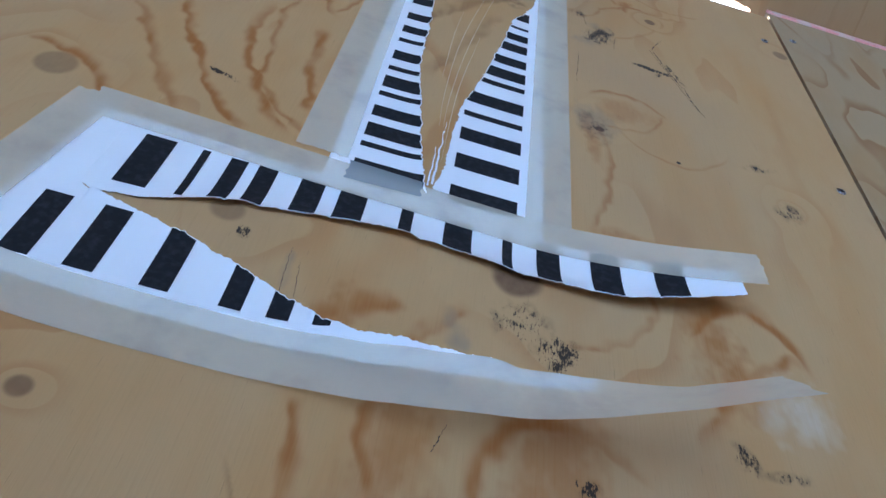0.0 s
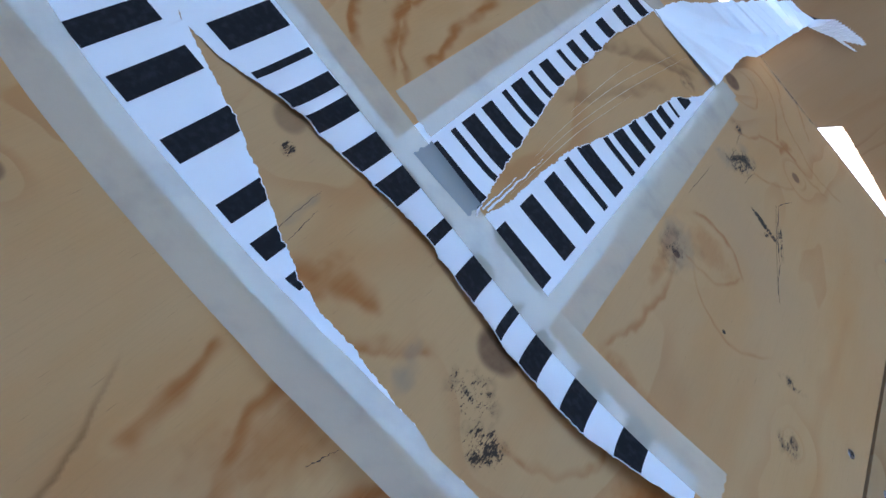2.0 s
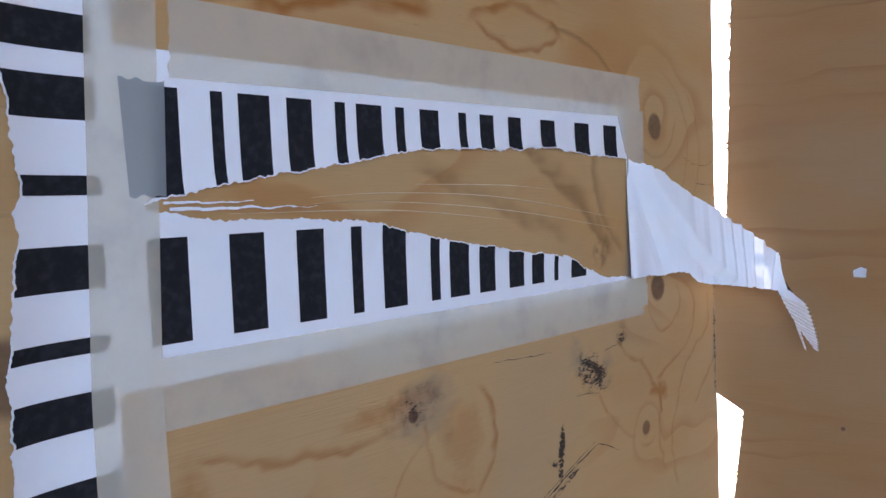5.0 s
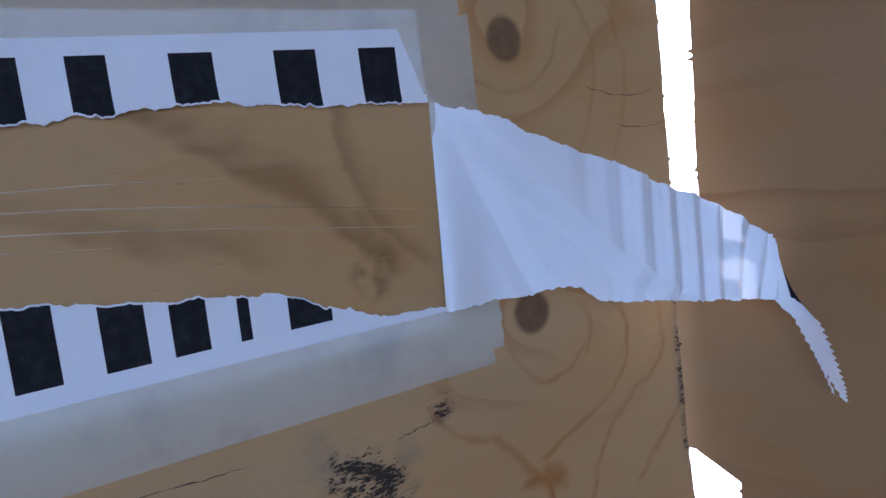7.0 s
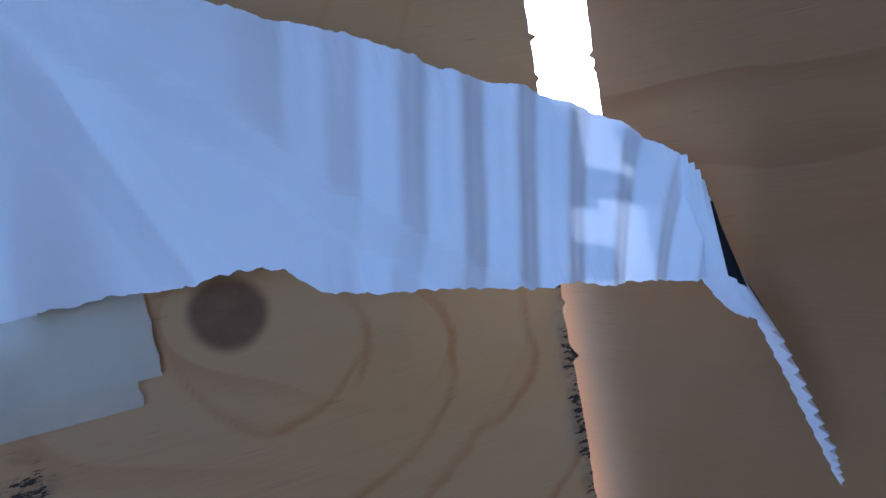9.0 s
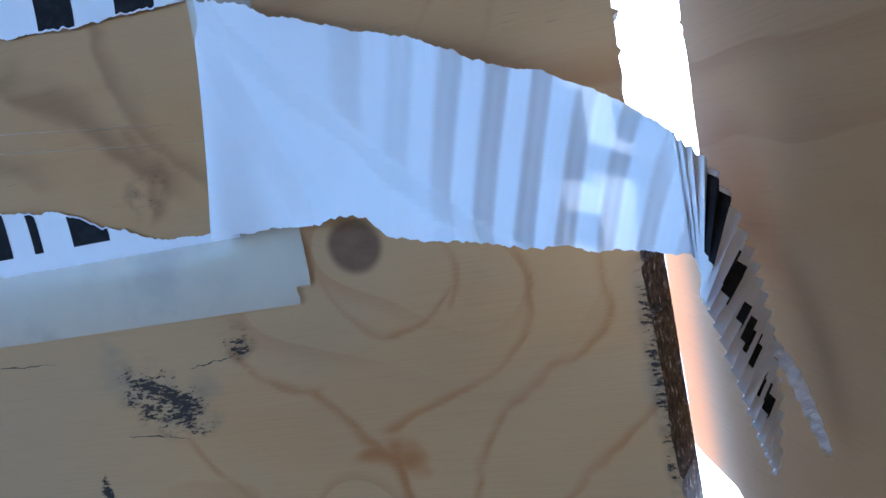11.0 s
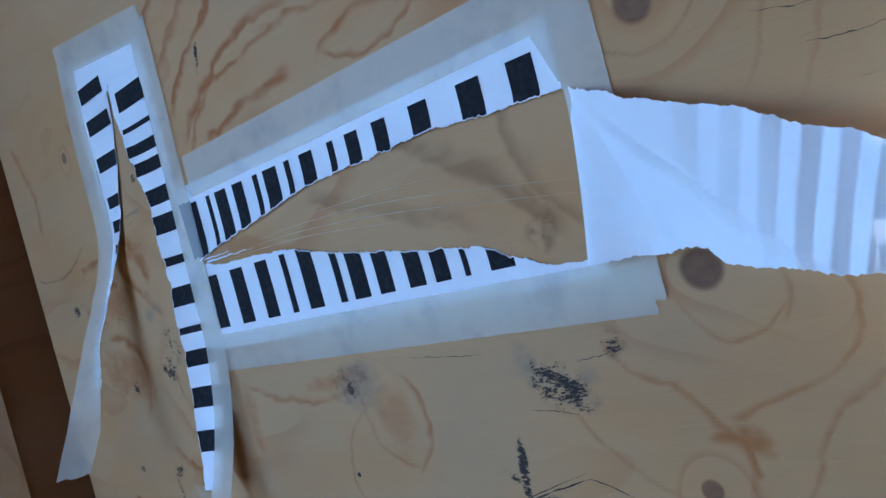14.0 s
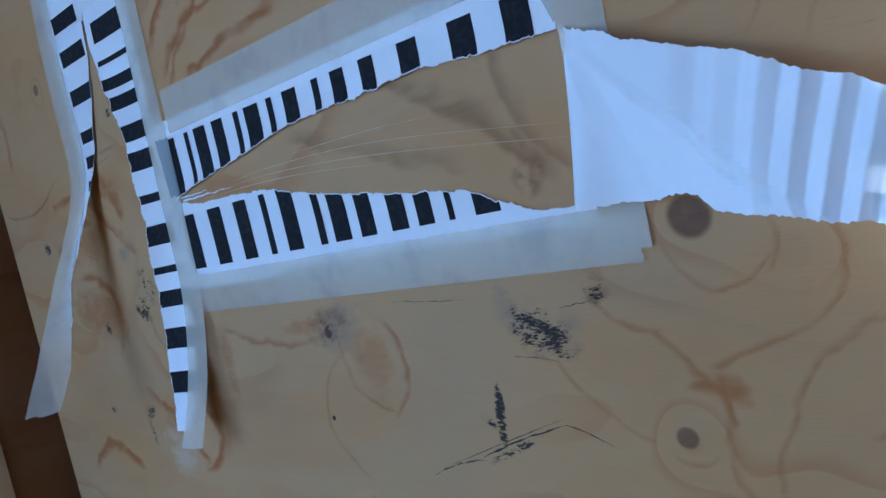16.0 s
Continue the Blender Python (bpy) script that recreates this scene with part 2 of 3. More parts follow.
def rag(x, seed, size=1.0):
    """The small jags of a torn edge, in metres."""
    v = Vector((x * 130, seed, 0))
    w = Vector((x * 480, seed + 5, 0))
    return size * 1.35 * (0.0011 * noise.noise(v) + 0.0006 * noise.noise(w) + 0.00025 * noise.noise(w * 3.1))


def grid(points, thick=0.0):
    """A mesh over a grid of points (rows of equal length), with a back at that thickness."""
    bm = bmesh.new()
    rows = [[bm.verts.new(p) for p in row] for row in points]
    faces = []
    for a, b in zip(rows, rows[1:]):
        for i in range(len(a) - 1):
            faces.append(bm.faces.new((a[i], a[i + 1], b[i + 1], b[i])))
    bm.normal_update()
    if thick:
        bmesh.ops.solidify(bm, geom=faces, thickness=thick)
    return bm


def slab(outline, front, back, place_at):
    """A board from an outline in its own plane; place_at(u, w, depth) puts it in the world."""
    bm = bmesh.new()
    a = [bm.verts.new(place_at(u, w, front)) for u, w in outline]
    b = [bm.verts.new(place_at(u, w, back)) for u, w in outline]
    bm.faces.new(a)
    bm.faces.new(b[::-1])
    n = len(a)
    for i in range(n):
        bm.faces.new((a[i], b[i], b[(i + 1) % n], a[(i + 1) % n]))
    bmesh.ops.recalc_face_normals(bm, faces=bm.faces)
    return bm


def box(lo, hi, bevel=0.0):
    bm = bmesh.new()
    bmesh.ops.create_cube(bm, size=1.0)
    for v in bm.verts:
        v.co = Vector([l + (h - l) * (c + 0.5) for l, h, c in zip(lo, hi, v.co)])
    if bevel:
        bmesh.ops.bevel(bm, geom=bm.edges[:], offset=bevel, segments=2, affect="EDGES")
    return bm


# ---- ground and boards of the corner ----
bm = bmesh.new()
bmesh.ops.create_grid(bm, x_segments=8, y_segments=8, size=400.0)
tagged(part("ground", bm, SOIL), "dark grey gravel ground round the plywood hut", "ground", kind="structure")


# added reflector: a pale slab in the sun, so the gap looks white
PALE_STONE = sheet_material("pale_concrete", (0.66, 0.64, 0.60), 0.9, vary=0.4)
tagged(part("pavement", box((-200, 0.9, -0.02), (200, 395, 0.02)), PALE_STONE), "added pale sunlit concrete behind the hut that whitens the gap", "pavement", kind="structure")


def on_wall(x, z, d):
    return (x, d, z)


def saw(z, seed, size):
    """The rough cut of a board's edge: waves, splinters."""
    w = noise.noise(Vector((z * 28, seed, 0))) * 0.0012 + noise.noise(Vector((z * 190, seed + 2, 0))) * 0.0006
    s = max(0.0, noise.noise(Vector((z * 610, seed + 4, 0))) - 0.30) * 0.006
    return size * (w + s)


low_edge = curve([(1.0, 0.0), (1.20, -0.001), (1.24, -0.0025), (1.29, -0.0035), (1.315, -0.001), (1.36, 0.0), (1.6, 0.0)])
zs = [1.0965 + 0.0011 * i for i in range(440)]
front = [low_edge(z) + saw(z, 1.0, 0.9) for z in zs]

# ---- figure of the veneer, as a colour layer on the sheet ----
# lines of late wood: start, middle, end, width (its sign: the sharp side), layer (rust, brown), strength
OVER_SHEETS = [
    ((-0.372, 1.575), (-0.377, 1.552), (-0.417, 1.518), 0.008, 0, 0.70), ((-0.307, 1.550), (-0.349, 1.526), (-0.400, 1.493), 0.007, 0, 0.85),
    ((-0.289, 1.528), (-0.347, 1.502), (-0.403, 1.460), 0.006, 0, 0.85), ((-0.265, 1.484), (-0.336, 1.473), (-0.389, 1.442), -0.007, 0, 0.90),
    ((-0.389, 1.433), (-0.370, 1.454), (-0.316, 1.472), -0.005, 0, 0.70), ((-0.368, 1.436), (-0.326, 1.447), (-0.278, 1.450), -0.006, 0, 0.75),
    ((-0.316, 1.472), (-0.247, 1.474), (-0.183, 1.466), -0.005, 0, 0.60), ((-0.251, 1.450), (-0.220, 1.461), (-0.180, 1.449), -0.005, 0, 0.70),
    ((-0.248, 1.447), (-0.216, 1.437), (-0.182, 1.447), 0.004, 0, 0.60), ((-0.191, 1.452), (-0.157, 1.449), (-0.130, 1.434), -0.003, 1, 0.55),
]
IN_TEAR = [
    ((-0.290, 1.380), (-0.247, 1.364), (-0.180, 1.343), 0.010, 1, 0.46), ((-0.220, 1.391), (-0.181, 1.369), (-0.137, 1.329), 0.011, 1, 0.53),
    ((-0.154, 1.390), (-0.148, 1.363), (-0.127, 1.331), 0.007, 1, 0.40), ((-0.150, 1.355), (-0.146, 1.340), (-0.150, 1.324), 0.007, 1, 0.43),
]
RINGS = [
    ((-0.096, 1.297), (-0.077, 1.2775), (-0.056, 1.290), 0.0030, 0, 0.50), ((-0.060, 1.306), (-0.0535, 1.296), (-0.058, 1.284), -0.0030, 0, 0.40),
    ((-0.036, 1.299), (-0.0345, 1.279), (-0.052, 1.261), -0.0028, 0, 0.43), ((-0.048, 1.263), (-0.067, 1.255), (-0.086, 1.249), -0.0030, 0, 0.43),
    ((-0.014, 1.296), (-0.0125, 1.280), (-0.028, 1.263), -0.0028, 0, 0.40), ((-0.026, 1.265), (-0.049, 1.248), (-0.062, 1.226), -0.0028, 0, 0.43),
    ((-0.004, 1.249), (-0.020, 1.237), (-0.036, 1.224), -0.0030, 0, 0.40), ((-0.104, 1.396), (-0.082, 1.388), (-0.056, 1.413), -0.0025, 1, 0.36),
    ((-0.072, 1.442), (-0.040, 1.409), (-0.052, 1.362), -0.0025, 0, 0.29), ((-0.050, 1.440), (-0.024, 1.405), (-0.036, 1.355), -0.0025, 0, 0.25),
]
BELOW = [
    ((-0.133, 1.280), (-0.120, 1.267), (-0.103, 1.264), 0.0030, 0, 0.41), ((-0.107, 1.266), (-0.096, 1.255), (-0.085, 1.241), -0.0035, 0, 0.49),
    ((-0.092, 1.246), (-0.084, 1.241), (-0.079, 1.228), -0.0060, 0, 0.64), ((-0.152, 1.255), (-0.137, 1.2335), (-0.114, 1.219), -0.0025, 0, 0.45),
    ((-0.289, 1.273), (-0.282, 1.242), (-0.258, 1.228), -0.0030, 0, 0.45), ((-0.251, 1.277), (-0.242, 1.250), (-0.258, 1.227), -0.0050, 0, 0.56),
    ((-0.290, 1.262), (-0.314, 1.232), (-0.292, 1.190), 0.0030, 0, 0.38), ((-0.400, 1.282), (-0.354, 1.268), (-0.292, 1.274), 0.0045, 0, 0.49),
]
BELOW_KNOT = [
    ((-0.414, 1.293), (-0.428, 1.247), (-0.424, 1.200), -0.0080, 1, 0.56), ((-0.080, 1.240), (-0.085, 1.215), (-0.080, 1.190), 0.0040, 0, 0.30),
    ((-0.108, 1.214), (-0.100, 1.2095), (-0.090, 1.214), 0.0025, 0, 0.41), ((-0.060, 1.232), (-0.068, 1.205), (-0.062, 1.175), 0.0030, 0, 0.30),
]
BESIDE = [
    ((-0.458, 1.238), (-0.432, 1.206), (-0.460, 1.182), 0.0140, 0, 0.80), ((-0.516, 1.243), (-0.487, 1.226), (-0.454, 1.187), -0.0080, 0, 0.75),
    ((-0.512, 1.398), (-0.500, 1.388), (-0.486, 1.366), 0.0120, 0, 0.65), ((-0.530, 1.385), (-0.500, 1.354), (-0.480, 1.338), 0.0080, 0, 0.60),
    ((-0.544, 1.396), (-0.560, 1.3945), (-0.590, 1.391), 0.0070, 0, 0.75), ((-0.535, 1.373), (-0.556, 1.370), (-0.600, 1.352), 0.0080, 0, 0.70),
    ((-0.575, 1.330), (-0.530, 1.300), (-0.540, 1.268), 0.0130, 0, 0.70), ((-0.635, 1.178), (-0.585, 1.197), (-0.552, 1.180), -0.0100, 0, 0.80),
    ((-0.665, 1.511), (-0.645, 1.470), (-0.646, 1.430), 0.0080, 0, 0.45), ((-0.484, 1.297), (-0.478, 1.277), (-0.440, 1.252), 0.0050, 0, 0.50),
    ((-0.682, 1.397), (-0.607, 1.394), (-0.574, 1.409), 0.0022, 1, 0.70),
]


def cloud(x, z, sx, sz, seed):
    """Smooth random values between 0 and 1 over the sheet, sx and sz to the metre."""
    table = np.random.default_rng(seed).random((512, 512))
    a, b = (x + 2.0) * sx, (z + 2.0) * sz
    i, j = np.floor(a).astype(int), np.floor(b).astype(int)
    p, q = a - i, b - j
    p, q = p * p * (3 - 2 * p), q * q * (3 - 2 * q)
    at = lambda m, n: table[m % 512, n % 512]
    return (at(i, j) * (1 - p) + at(i + 1, j) * p) * (1 - q) + (at(i, j + 1) * (1 - p) + at(i + 1, j + 1) * p) * q


def smooth(v, lo, hi):
    k = np.clip((v - lo) / (hi - lo), 0, 1)
    return k * k * (3 - 2 * k)


def bowed(x, z, a, b, c):
    """Place along (-1 to 1) and distance across a bowed line from a over b to c."""
    half = math.hypot(c[0] - a[0], c[1] - a[1]) / 2
    ca, sa = (c[0] - a[0]) / (2 * half), (c[1] - a[1]) / (2 * half)
    mx, mz = (a[0] + c[0]) / 2, (a[1] + c[1]) / 2
    ub = ((b[0] - mx) * ca + (b[1] - mz) * sa) / half
    bow = ((b[1] - mz) * ca - (b[0] - mx) * sa) / max(0.2, 1 - ub * ub)
    u = ((x - mx) * ca + (z - mz) * sa) / half
    return u, (z - mz) * ca - (x - mx) * sa - bow * (1 - u * u)


COLS = 660
gz = np.repeat(np.array([*zs, zs[-1] + 0.002]), COLS + 1)
gx = -0.6885 + (np.repeat(np.array([*front, front[-1]]), COLS + 1) + 0.6885) * np.tile(np.arange(COLS + 1) / COLS, len(zs) + 1)
figure = np.zeros((gx.size, 4))
sway = 0.6 * cloud(gx, gz, 60, 70, 1) + 0.4 * cloud(gx, gz, 150, 190, 2) - 0.5
patchy = 0.60 + 0.55 * smooth(0.6 * cloud(gx, gz, 45, 60, 3) + 0.4 * cloud(gx, gz, 120, 260, 4), 0.30, 0.62)
for a, b, c, width, layer, strength in (*OVER_SHEETS, *IN_TEAR, *RINGS, *BELOW, *BELOW_KNOT, *BESIDE):
    u, d = bowed(gx, gz, a, b, c)
    d = (d + sway * min(0.009, abs(width) * 1.8)) / width
    mark = smooth(d, -0.35, 0.1) * smooth(d, 1.1, 0.1) * smooth(u * u, 1.25, 0.65) * patchy * strength
    figure[:, layer] = np.maximum(figure[:, layer], np.minimum(mark * 1.15, 0.95))
STAINS = [  # x, z, half length, half height, turn, layer (rust, brown, grey, glue), strength
    (-0.470, 1.225, 0.030, 0.022, 20, 0, 0.75), (-0.490, 1.195, 0.026, 0.018, 0, 3, 0.6), (-0.082, 1.243, 0.007, 0.012, 30, 0, 0.8),
    (-0.503, 1.392, 0.022, 0.008, -10, 0, 0.6), (-0.552, 1.360, 0.040, 0.022, 10, 0, 0.55), (-0.555, 1.300, 0.050, 0.020, -15, 0, 0.6),
    (-0.487, 1.4145, 0.016, 0.003, 4, 2, 0.7), (-0.492, 1.343, 0.014, 0.006, 15, 2, 0.5), (-0.290, 1.277, 0.024, 0.014, 20, 2, 0.38),
    (-0.310, 1.2795, 0.030, 0.006, 5, 0, 0.6), (-0.266, 1.2525, 0.014, 0.022, 0, 0, 0.4), (-0.004, 1.265, 0.006, 0.040, 0, 2, 0.4),
    (-0.160, 1.270, 0.024, 0.015, -30, 2, 0.6), (-0.400, 1.255, 0.008, 0.030, 0, 0, 0.5),
]
for sx, sz, w, h, turn, layer, strength in STAINS:
    c, n = math.cos(radians(turn)), math.sin(radians(turn))
    q = (((gx - sx) * c + (gz - sz) * n) / w) ** 2 + (((gz - sz) * c - (gx - sx) * n) / h) ** 2
    mist = 0.5 * cloud(gx, gz, 45, 70, 5) + 0.3 * cloud(gx, gz, 120, 170, 6) + 0.2 * cloud(gx, gz, 300, 420, 7)
    figure[:, layer] = np.maximum(figure[:, layer], np.clip(mist * 2.2 - q * 0.9 - 0.25, 0, 1) * strength)
figure[-(COLS + 1):] = 0

rows_n, n_front = len(zs) + 1, gx.size
verts = np.column_stack([gx, np.zeros(n_front), gz]).tolist()
k = np.arange(n_front).reshape(rows_n, COLS + 1)
faces = np.stack([k[:-1, :-1], k[:-1, 1:], k[1:, 1:], k[1:, :-1]], -1).reshape(-1, 4).tolist()
n_grid = len(faces)
back = list(range(n_front, n_front + rows_n))
verts += [(max(x, 0.0) + (0.003 if z < 1.31 else -0.001), 0.015, z) for x, z in zip([*front, front[-1]], [*zs, zs[-1] + 0.002])]
base_v = len(verts)
verts += [(0.0, 0, 2.35), (-0.6885, 0, 2.35), (0.0, 0.015, 2.35), (-0.6885, 0.015, 2.35), (-0.6885, 0.015, 1.0965)]
fr, fl, br, bl, bb = range(base_v, base_v + 5)
side = [int(i) for i in k[:, -1]]
faces += [(side[i], back[i], back[i + 1], side[i + 1]) for i in range(rows_n - 1)]
n_edge = len(faces)
faces += [[*map(int, k[-1]), fr, fl], [*back[::-1], bb, bl, br], (side[-1], back[-1], br, fr), (fr, br, bl, fl), [fl, bl, bb, *map(int, k[:, 0])], [bb, back[0], *map(int, k[0][::-1])]]
me = bpy.data.meshes.new("wall_main")
me.from_pydata(verts, [], faces)
layer = me.attributes.new("figure", "FLOAT_COLOR", "POINT")
layer.data.foreach_set("color", np.concatenate([figure, np.zeros((len(verts) - n_front, 4))]).ravel())
me.materials.append(PLY)
me.materials.append(RAW_EDGE)
me.polygons.foreach_set("material_index", [1 if n_grid <= i < n_edge else 0 for i in range(len(faces))])
me.update()
wall_main = tagged(new("wall_main", me), "knotty tan plywood sheet with scuffs and a rough sawn edge", "wall", kind="structure")

zl = [0.02 + (1.0945 - 0.02) * i / 300 for i in range(301)]
out = [(0.012 + saw(z, 7.0, 1.2), z) for z in zl]
wall_low = tagged(part("wall_low", slab([*out, (-0.6885, 1.0945), (-0.6885, 0.02)], -0.001, 0.015, on_wall), PLY_LOW), "weathered plywood sheet below a dark seam", "wall", kind="structure")
# this strip's width and pale pink stand in for light leaking past the edge
out = [(0.0145 + saw(z, 9.0, 0.5), z) for z in zl[200:]]
tagged(part("edge_leak_light", slab([*out, *[(x - 0.0060, z) for x, z in out[::-1]]], -0.0026, 0.0, on_wall), PINK, wall_low), "red of the cut edge, lightened for light leaking past it")
tagged(part("batten", box((-0.66, 0.017, 1.04), (-0.03, 0.045, 1.15), 0.002), STUD, wall_low), "wooden batten behind the seam")

# the side board stands at 110 degrees to the sheet
LEAN_R = 0.36


def on_right(u, z, d):
    """u: metres towards the room, measured along y; d: behind the face."""
    return (0.0155 + LEAN_R * u + d * 0.94, -u + d * 0.34, z)


gap_edge = curve([(1.09, -0.034), (1.104, -0.034), (1.108, -0.002), (1.16, 0.0055), (1.2065, 0.0095), (1.2200, -0.0085), (1.2225, -0.034),
                  (1.308, -0.034), (1.311, 0.0), (1.342, 0.0008), (1.42, 0.0036), (1.50, 0.0062), (1.6, 0.008)])
zr = [1.09 + 0.0011 * i for i in range(465)]
out = [(gap_edge(z) - saw(z, 14.0, 1.0), z) for z in zr]
wall_right = tagged(part("wall_right", slab([(-0.034, 0.02), *out, (0.008, 2.35), (2.3, 2.35), (2.3, 0.02)], 0.0, 0.015, on_right), PLY_SIDE),
                    "grey-tan straight-grained plywood side board", "wall", kind="structure")


def on_left(u, z, d):
    return (-0.6960 - 0.36 * u - d * 0.94, -u + d * 0.34, z)


wall_left = tagged(part("wall_left", slab([(-0.038, 0.02), (-0.038, 2.35), (0.55, 2.35), (0.55, 0.02)], 0.0, 0.015, on_left), PLY_LEFT),
                   "dark brown stained board at the other corner", "wall", kind="structure")
# post added behind the joint to keep daylight out, so the slot stays dark
tagged(part("post", box((-1.05, 0.0402, 0.02), (-0.65, 0.085, 2.35), 0.002), PLY_LEFT), "added dark post that blocks light behind the corner joint", "post")
bm = slab([(0.0432, 0.02), (0.0432, 2.35), (0.082, 2.35), (0.082, 0.02)], -0.0015, 0.0, on_left)
tagged(part("stud", bm, STUD), "pale wooden lath nailed on the brown board", "stud")

# added filler, stops light leaking between sheet and post
tagged(part("batten", box((-0.676, 0.0152, 0.02), (-0.65, 0.0400, 2.35), 0.002), PLY_LEFT), "added dark batten that blocks light between the sheet and the post", "batten")

# plain unseen boards added to steer light: they close the hut except left rear
tagged(part("ceiling", box((-1.75, -1.50, 2.352), (1.30, 0.06, 2.372)), PLY_SIDE), "added unseen plywood ceiling that shuts out light from above", "ceiling", kind="structure")
tagged(part("added_wall_back", box((-0.66, -1.47, 0.0), (0.54, -1.45, 2.351)), PLY_SIDE), "added unseen plywood wall that shades the corner, beside the open side", "wall", kind="structure")

# ---- screws near the seam ----
def screw(x, z, y=0.0):
    ob = thing("screw", "zinc screw head sunk in the plywood", "screw", "screws along the seam")
    ob.location = (x, y, z)
    bm = bmesh.new()
    bmesh.ops.create_cone(bm, cap_ends=True, segments=20, radius1=0.0033, radius2=0.0027, depth=0.0009, matrix=pose(0, -0.0002, 0, 90))
    part("head", bm, METAL, ob)
    for turn in (20, 110):
        bm = box((-0.0016, -0.0009, -0.0003), (0.0016, -0.0006, 0.0003))
        s = part("slot", bm, INK, ob, "dark cross slot")
        s.rotation_euler = (0, radians(turn), 0)
    return ob


for sx, sz, sy in ((-0.2855, 1.1115, 0.0), (-0.062, 1.113, 0.0), (-0.045, 1.083, -0.001), (-0.285, 1.078, -0.001), (-0.52, 1.112, 0.0)):
    screw(sx, sz, sy)

for sx, sz, sy in ((0.0252, 1.1122, -0.0272), (0.0244, 1.0862, -0.0250)):
    ob = screw(sx, sz, sy)
    ob.rotation_euler, ob.scale = (0, 0, radians(-70)), (1.35, 1.35, 1.35)
    tagged(ob, "large zinc screw head in the side board", "screw", "screws in the side board")

# ---- fine pale scratches in the veneer ----
def scratch(x0, x1, zline, width=0.0005):
    n = 40
    pts = []
    for i in range(n + 1):
        x = x0 + (x1 - x0) * i / n
        z = zline(x)
        w = width * math.sin(math.pi * min(1.0, 0.08 + 0.9 * i / n)) * (0.8 + 0.5 * noise.noise(Vector((x * 200, z, 0))))
        pts.append([(x, -0.00012, z - w / 2), (x, -0.0003, z), (x, -0.00012, z + w / 2)])
    return part("scratch", grid(pts), PALE, wall_main, "pale raised fibre line")


PALE = sheet_material("raw_fibre", (0.66, 0.52, 0.34), 0.7, vary=0.3)
for x0, x1, zline in ((-0.345, -0.125, bend([(-0.37, 1.3665), (-0.31, 1.3690), (-0.23, 1.3655), (-0.12, 1.3505)])), (-0.345, -0.123, bend([(-0.37, 1.3650), (-0.31, 1.3655), (-0.23, 1.3595), (-0.12, 1.3445)])),
                      (-0.29, -0.19, bend([(-0.29, 1.3725), (-0.23, 1.3715), (-0.19, 1.3690)])), (-0.38, -0.22, bend([(-0.38, 1.3630), (-0.30, 1.3615), (-0.22, 1.3540)]))):
    scratch(x0, x1, zline)

# ---- dark cracks and scratches ----
CRACKS = [  # start, middle, end, width
    ((-0.206, 1.207), (-0.183, 1.2165), (-0.154, 1.225), 0.0016), ((-0.156, 1.225), (-0.146, 1.222), (-0.132, 1.215), 0.0010),
    ((-0.240, 1.196), (-0.222, 1.203), (-0.204, 1.206), 0.0012), ((-0.146, 1.2765), (-0.137, 1.278), (-0.127, 1.2790), 0.0006),
    ((-0.175, 1.2565), (-0.164, 1.2555), (-0.152, 1.2535), 0.0006), ((-0.170, 1.2620), (-0.163, 1.2615), (-0.157, 1.2605), 0.0005),
    ((-0.243, 1.2870), (-0.215, 1.285), (-0.196, 1.2842), 0.0006), ((-0.500, 1.4138), (-0.487, 1.4150), (-0.470, 1.4157), 0.0004),
    ((-0.498, 1.4080), (-0.487, 1.4095), (-0.478, 1.4105), 0.0004), ((-0.551, 1.346), (-0.545, 1.3442), (-0.538, 1.3418), 0.0008),
    ((-0.045, 1.388), (-0.022, 1.383), (-0.004, 1.386), 0.0005), ((-0.030, 1.372), (-0.015, 1.370), (-0.003, 1.371), 0.0005), ((-0.157, 1.2275), (-0.195, 1.214), (-0.233, 1.2000), 0.0007),
]


def crack(a, b, c, width):
    """A thin ragged dark splinter line that lies in the veneer."""
    pts = []
    for i in range(33):
        k = i / 32
        at = [(1 - k) ** 2 * p + 2 * k * (1 - k) * (2 * q - (p + r) / 2) + k * k * r for p, q, r in zip(a, b, c)]
        w = width * 0.5 * (0.55 + 0.9 * noise.noise(Vector((k * 14, a[0] * 90, 3)))) * math.sin(math.pi * min(1.0, 0.05 + k)) ** 0.5
        z = at[1] + 0.0006 * noise.noise(Vector((k * 9, a[0] * 70, 8)))
        pts.append([(at[0], -0.0001, z - max(w, 0.00005)), (at[0], -0.00022, z), (at[0], -0.0001, z + max(w, 0.00005))])
    return part("crack", grid(pts), CRACK, wall_main, "dark splintered line")


CRACK = sheet_material("dark_split", (0.045, 0.034, 0.026), 0.9, vary=0.5, dirt=(0.14, 0.09, 0.05))
for a, b, c, width in CRACKS:
    crack(a, b, c, width)

# ---- sheets of paper ----
def sheet_piece(name, parent, u0, u1, lo, hi, put, n, rows=9, mat=PAPER, thick=0.00012):
    """Paper or tape between two edges lo(u) and hi(u), laid by put(u, v)."""
    pts = []
    for i in range(n + 1):
        u = u0 + (u1 - u0) * i / n
        a, b = lo(u), hi(u)
        pts.append([put(u, a + (b - a) * k / rows) for k in range(rows + 1)])
    return part(name, grid(pts, thick), mat, parent, smooth=True)


